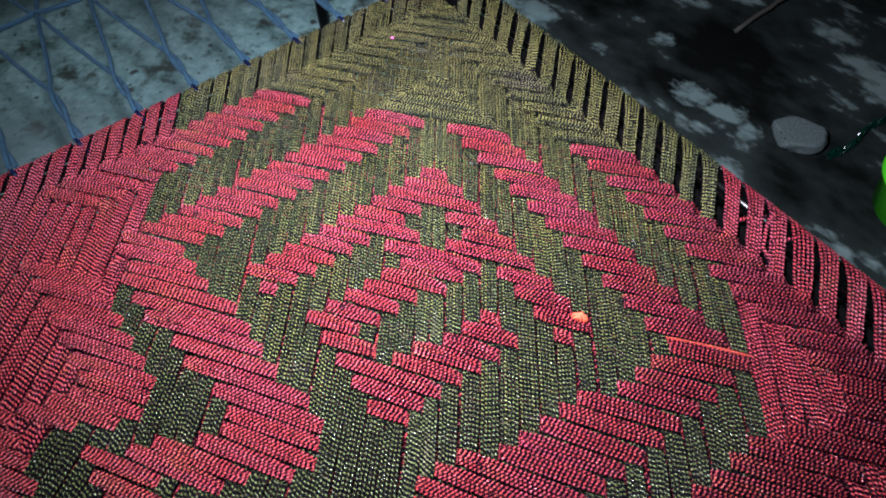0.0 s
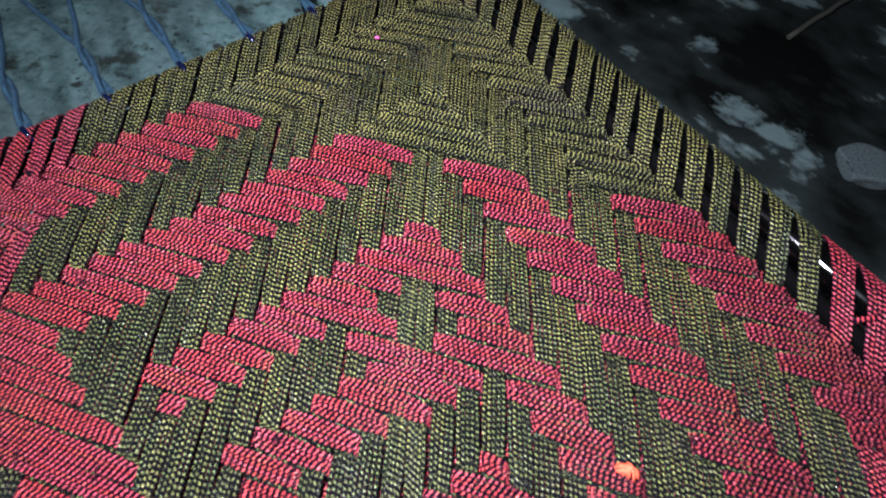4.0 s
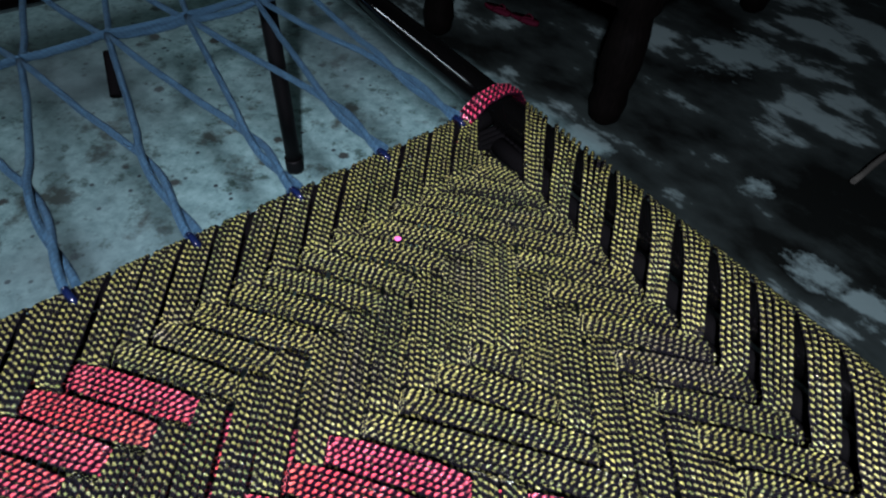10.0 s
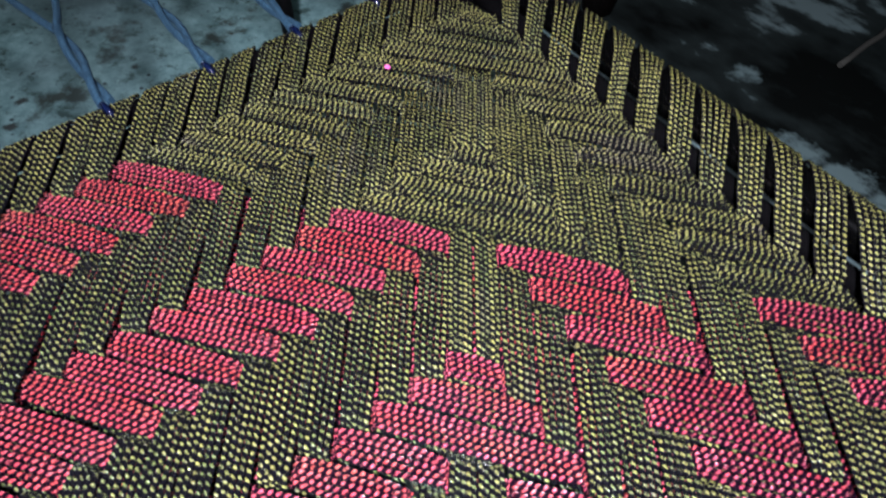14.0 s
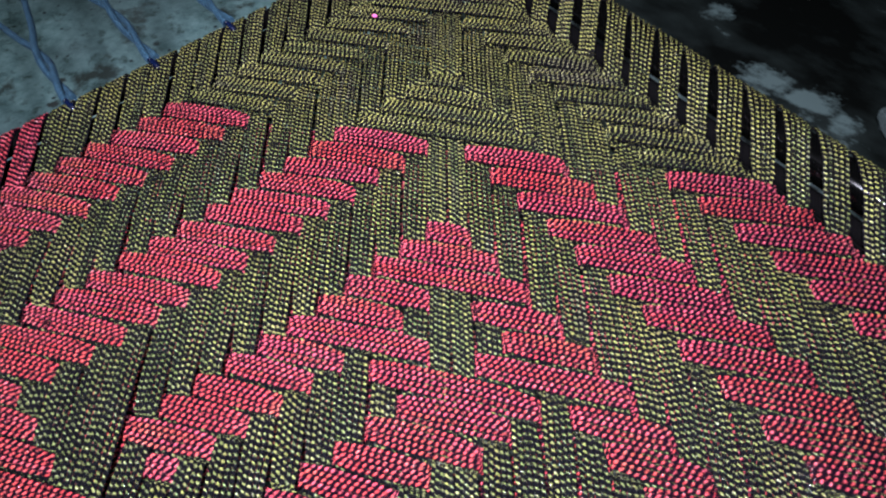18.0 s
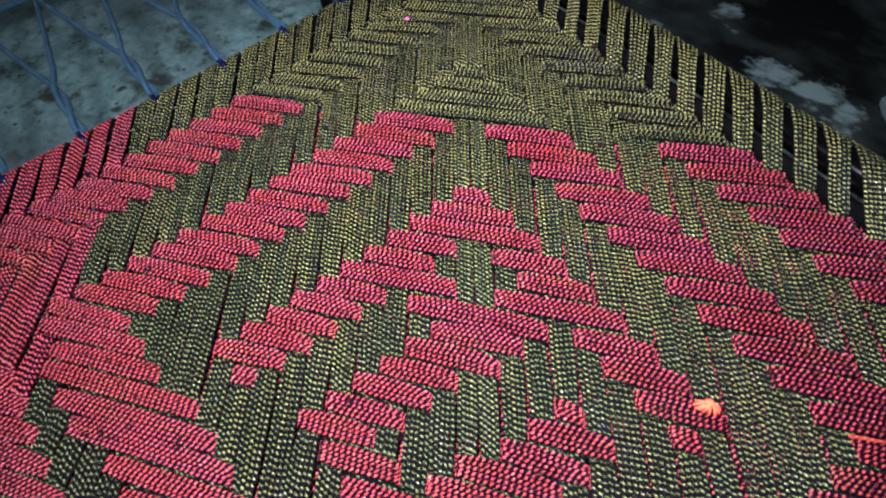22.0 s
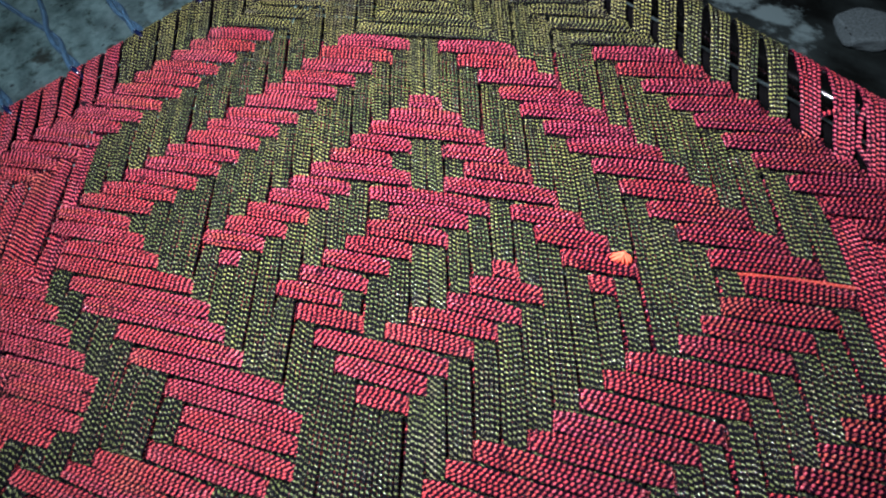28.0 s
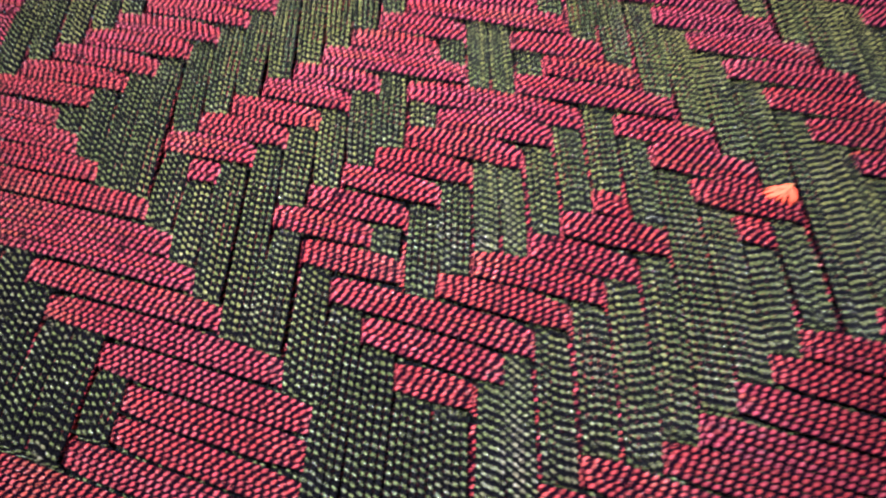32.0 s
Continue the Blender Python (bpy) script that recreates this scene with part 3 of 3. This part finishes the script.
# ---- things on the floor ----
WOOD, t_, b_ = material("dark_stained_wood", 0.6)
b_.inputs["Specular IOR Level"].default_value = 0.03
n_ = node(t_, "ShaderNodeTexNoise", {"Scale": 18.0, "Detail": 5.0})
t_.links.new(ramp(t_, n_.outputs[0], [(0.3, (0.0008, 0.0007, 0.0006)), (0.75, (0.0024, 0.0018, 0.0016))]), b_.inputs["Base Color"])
STONE, t_, b_ = material("grey_stone", 0.85)
b_.inputs["Specular IOR Level"].default_value = 0.08
n_ = node(t_, "ShaderNodeTexNoise", {"Scale": 22.0, "Detail": 6.0})
t_.links.new(ramp(t_, n_.outputs[0], [(0.3, (0.034, 0.046, 0.046)), (0.7, (0.080, 0.104, 0.104))]), b_.inputs["Base Color"])
t_.links.new(node(t_, "ShaderNodeBump", {"Height": n_.outputs[0], "Strength": 0.5, "Distance": 0.004}).outputs[0], b_.inputs["Normal"])
FOIL, t_, b_ = material("dark_green_polythene", 0.22, 0.0, (0.0, 0.012, 0.007))
LIME, t_, b_ = material("lime_green_plastic", 0.3, 0.0, (0.045, 0.40, 0.012))
RUBBER, t_, b_ = material("pink_rubber", 0.7, 0.0, (0.030, 0.003, 0.008))
b_.inputs["Specular IOR Level"].default_value = 0.03
TWIG, t_, b_ = material("bare_twig", 0.9, 0.0, (0.04, 0.04, 0.034))
b_.inputs["Specular IOR Level"].default_value = 0.05


def lathe(profile, origin, sides=28):
    """Vertices and faces of a turned solid with the given (radius, height) profile."""
    V, F = [], []
    for r, z in profile:
        V += [(origin[0] + r * math.cos(2 * math.pi * k / sides), origin[1] + r * math.sin(2 * math.pi * k / sides), origin[2] + z) for k in range(sides)]
    for i in range(len(profile) - 1):
        for k in range(sides):
            q = (k + 1) % sides
            F.append((i * sides + k, i * sides + q, (i + 1) * sides + q, (i + 1) * sides + k))
    F.append(tuple(range(sides))[::-1])
    F.append(tuple((len(profile) - 1) * sides + k for k in range(sides)))
    return V, F


def beam(name, a, b, wide, high, mat, parent, label=""):
    a, b = Vector(a), Vector(b)
    d = b - a
    bm = bmesh.new()
    m = Matrix.Translation((a + b) / 2) @ d.to_track_quat("X", "Z").to_matrix().to_4x4() @ Matrix.Diagonal((d.length, wide, high, 1))
    bmesh.ops.create_cube(bm, size=1.0, matrix=m)
    bmesh.ops.bevel(bm, geom=bm.edges, offset=0.006, segments=2, affect="EDGES")
    return part(name, bm, mat, parent, label, smooth=False)


# a wooden cot with turned legs beyond the woven one
cot = tagged(new("wooden_cot"), "dark wooden cot with turned legs on the concrete", "bed")
C0, CD, CN = Vector((0.11, 1.00, 0)), Vector((-0.87, 0.494, 0)), Vector((0.494, 0.87, 0))
LEG = [(0.022, 0), (0.034, 0.012), (0.040, 0.05), (0.035, 0.085), (0.040, 0.110), (0.043, 0.15), (0.040, 0.21), (0.034, 0.245), (0.044, 0.26), (0.044, 0.42), (0.030, 0.43), (0.036, 0.455), (0.015, 0.47)]
corners = [C0, C0 + CD * 1.15, C0 + CN * 0.80, C0 + CD * 1.15 + CN * 0.80]
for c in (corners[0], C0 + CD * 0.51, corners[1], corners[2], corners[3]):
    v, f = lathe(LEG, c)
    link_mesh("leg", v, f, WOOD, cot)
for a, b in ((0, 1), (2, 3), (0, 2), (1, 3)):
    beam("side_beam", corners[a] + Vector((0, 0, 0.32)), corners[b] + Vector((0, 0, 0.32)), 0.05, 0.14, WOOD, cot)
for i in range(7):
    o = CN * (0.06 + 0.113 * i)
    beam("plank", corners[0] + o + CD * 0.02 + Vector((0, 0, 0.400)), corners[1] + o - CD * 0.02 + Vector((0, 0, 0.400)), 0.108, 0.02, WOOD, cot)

# rubber slippers under it
def slipper(x, y, turn):
    ob = tagged(new("slipper"), "pink rubber slipper lying on the dark floor", "slipper", group="pair of slippers")
    ob.matrix_world = pose(x, y, 0, 0, 0, turn) @ Matrix.Scale(0.72, 4)
    bm = bmesh.new()
    ring = [(0.062 * math.cos(q), (0.022 - 0.005 * math.cos(q + 2.6)) * math.sin(q)) for q in [k * 2 * math.pi / 32 for k in range(32)]]
    lo = [bm.verts.new((px, py, 0.0)) for px, py in ring]
    hi = [bm.verts.new((px, py, 0.012)) for px, py in ring]
    bm.faces.new(lo[::-1]), bm.faces.new(hi)
    for k in range(32):
        bm.faces.new((lo[k], lo[(k + 1) % 32], hi[(k + 1) % 32], hi[k]))
    part("sole", bm, RUBBER, ob)
    for side in (-1, 1):
        v, f, _ = tubes([[(0.037, 0, 0.011), (0.03, 0.006 * side, 0.022), (0.01, 0.016 * side, 0.024), (-0.01, 0.019 * side, 0.010)]], 0.003, 8)
        link_mesh("strap", v, f, RUBBER, ob)


slipper(-0.205, 1.42, -28)
slipper(-0.125, 1.39, -22)

# a stone
bm = bmesh.new()
bmesh.ops.create_icosphere(bm, subdivisions=4, radius=1.0)
for v in bm.verts:
    c = v.co.copy()
    v.co *= 1 + 0.28 * noise.noise(c * 1.1 + Vector((3, 1, 2))) + 0.06 * noise.noise(c * 4)
    v.co = Vector((max(-0.82, min(0.86, v.co.x)) * 0.066, v.co.y * 0.050, max(-0.75, min(0.50, v.co.z)) * 0.034 + 0.0255))
tagged(part("stone", bm, STONE, None), "rough grey stone lying on the floor", "stone").matrix_world = pose(0.742, 0.540, 0, 0, 0, 18)

# crumpled polythene
bm = bmesh.new()
n = 64
grid = []
for i in range(n + 1):
    f = i / n
    wide = 0.0045 * (0.6 + 0.6 * abs(noise.noise((i * 0.21, 3, 5))))
    line = []
    for j in range(7):
        jit = Vector((noise.noise((i * 0.9, j * 1.3, 1)), noise.noise((i * 1.1, j * 0.9, 6)), abs(noise.noise((i * 1.7, j * 1.9, 9)))))
        line.append(bm.verts.new((0.81 + 0.19 * f + 0.006 * jit.x + 0.012 * math.sin(f * 7), 0.505 + 0.19 * f + (j - 3) * wide + 0.006 * jit.y, 0.008 + 0.022 * jit.z + (0.008 if 2 <= j <= 4 else -0.004))))
    grid.append(line)
for i in range(n):
    for j in range(6):
        bm.faces.new((grid[i][j], grid[i + 1][j], grid[i + 1][j + 1], grid[i][j + 1]))
ob = tagged(part("polythene_scrap", bm, FOIL, None, smooth=False), "crumpled shiny dark green polythene scrap", "plastic bag")
ob.modifiers.new("thickness", "SOLIDIFY").thickness = 0.0012

# lime green tub
tub = tagged(new("plastic_tub"), "lime green plastic tub standing on the floor", "tub")
v, f = lathe([(0.085, 0.0), (0.098, 0.004), (0.118, 0.085), (0.126, 0.090), (0.126, 0.096), (0.113, 0.094), (0.094, 0.008), (0.02, 0.007)], (0.990, 0.38, 0.0), 48)
link_mesh("bowl", v, f, LIME, tub)
v, f, _ = tubes([[(0.990 + 0.124 * math.cos(q), 0.38 + 0.124 * math.sin(q), 0.093) for q in [k * math.pi / 24 for k in range(49)]]], 0.006, 8, caps=False)
link_mesh("rim", v, f, LIME, tub)

# a dry twig
v, f, _ = tubes([[(0.62 + 0.022 * i + 0.006 * sway(i, 2), 0.93 + 0.026 * i, 0.014 + 0.004 * i) for i in range(11)]], 0.0065, 8)
twig = tagged(link_mesh("twig", v, f, TWIG, None), "bare grey twig lying on the floor", "twig")
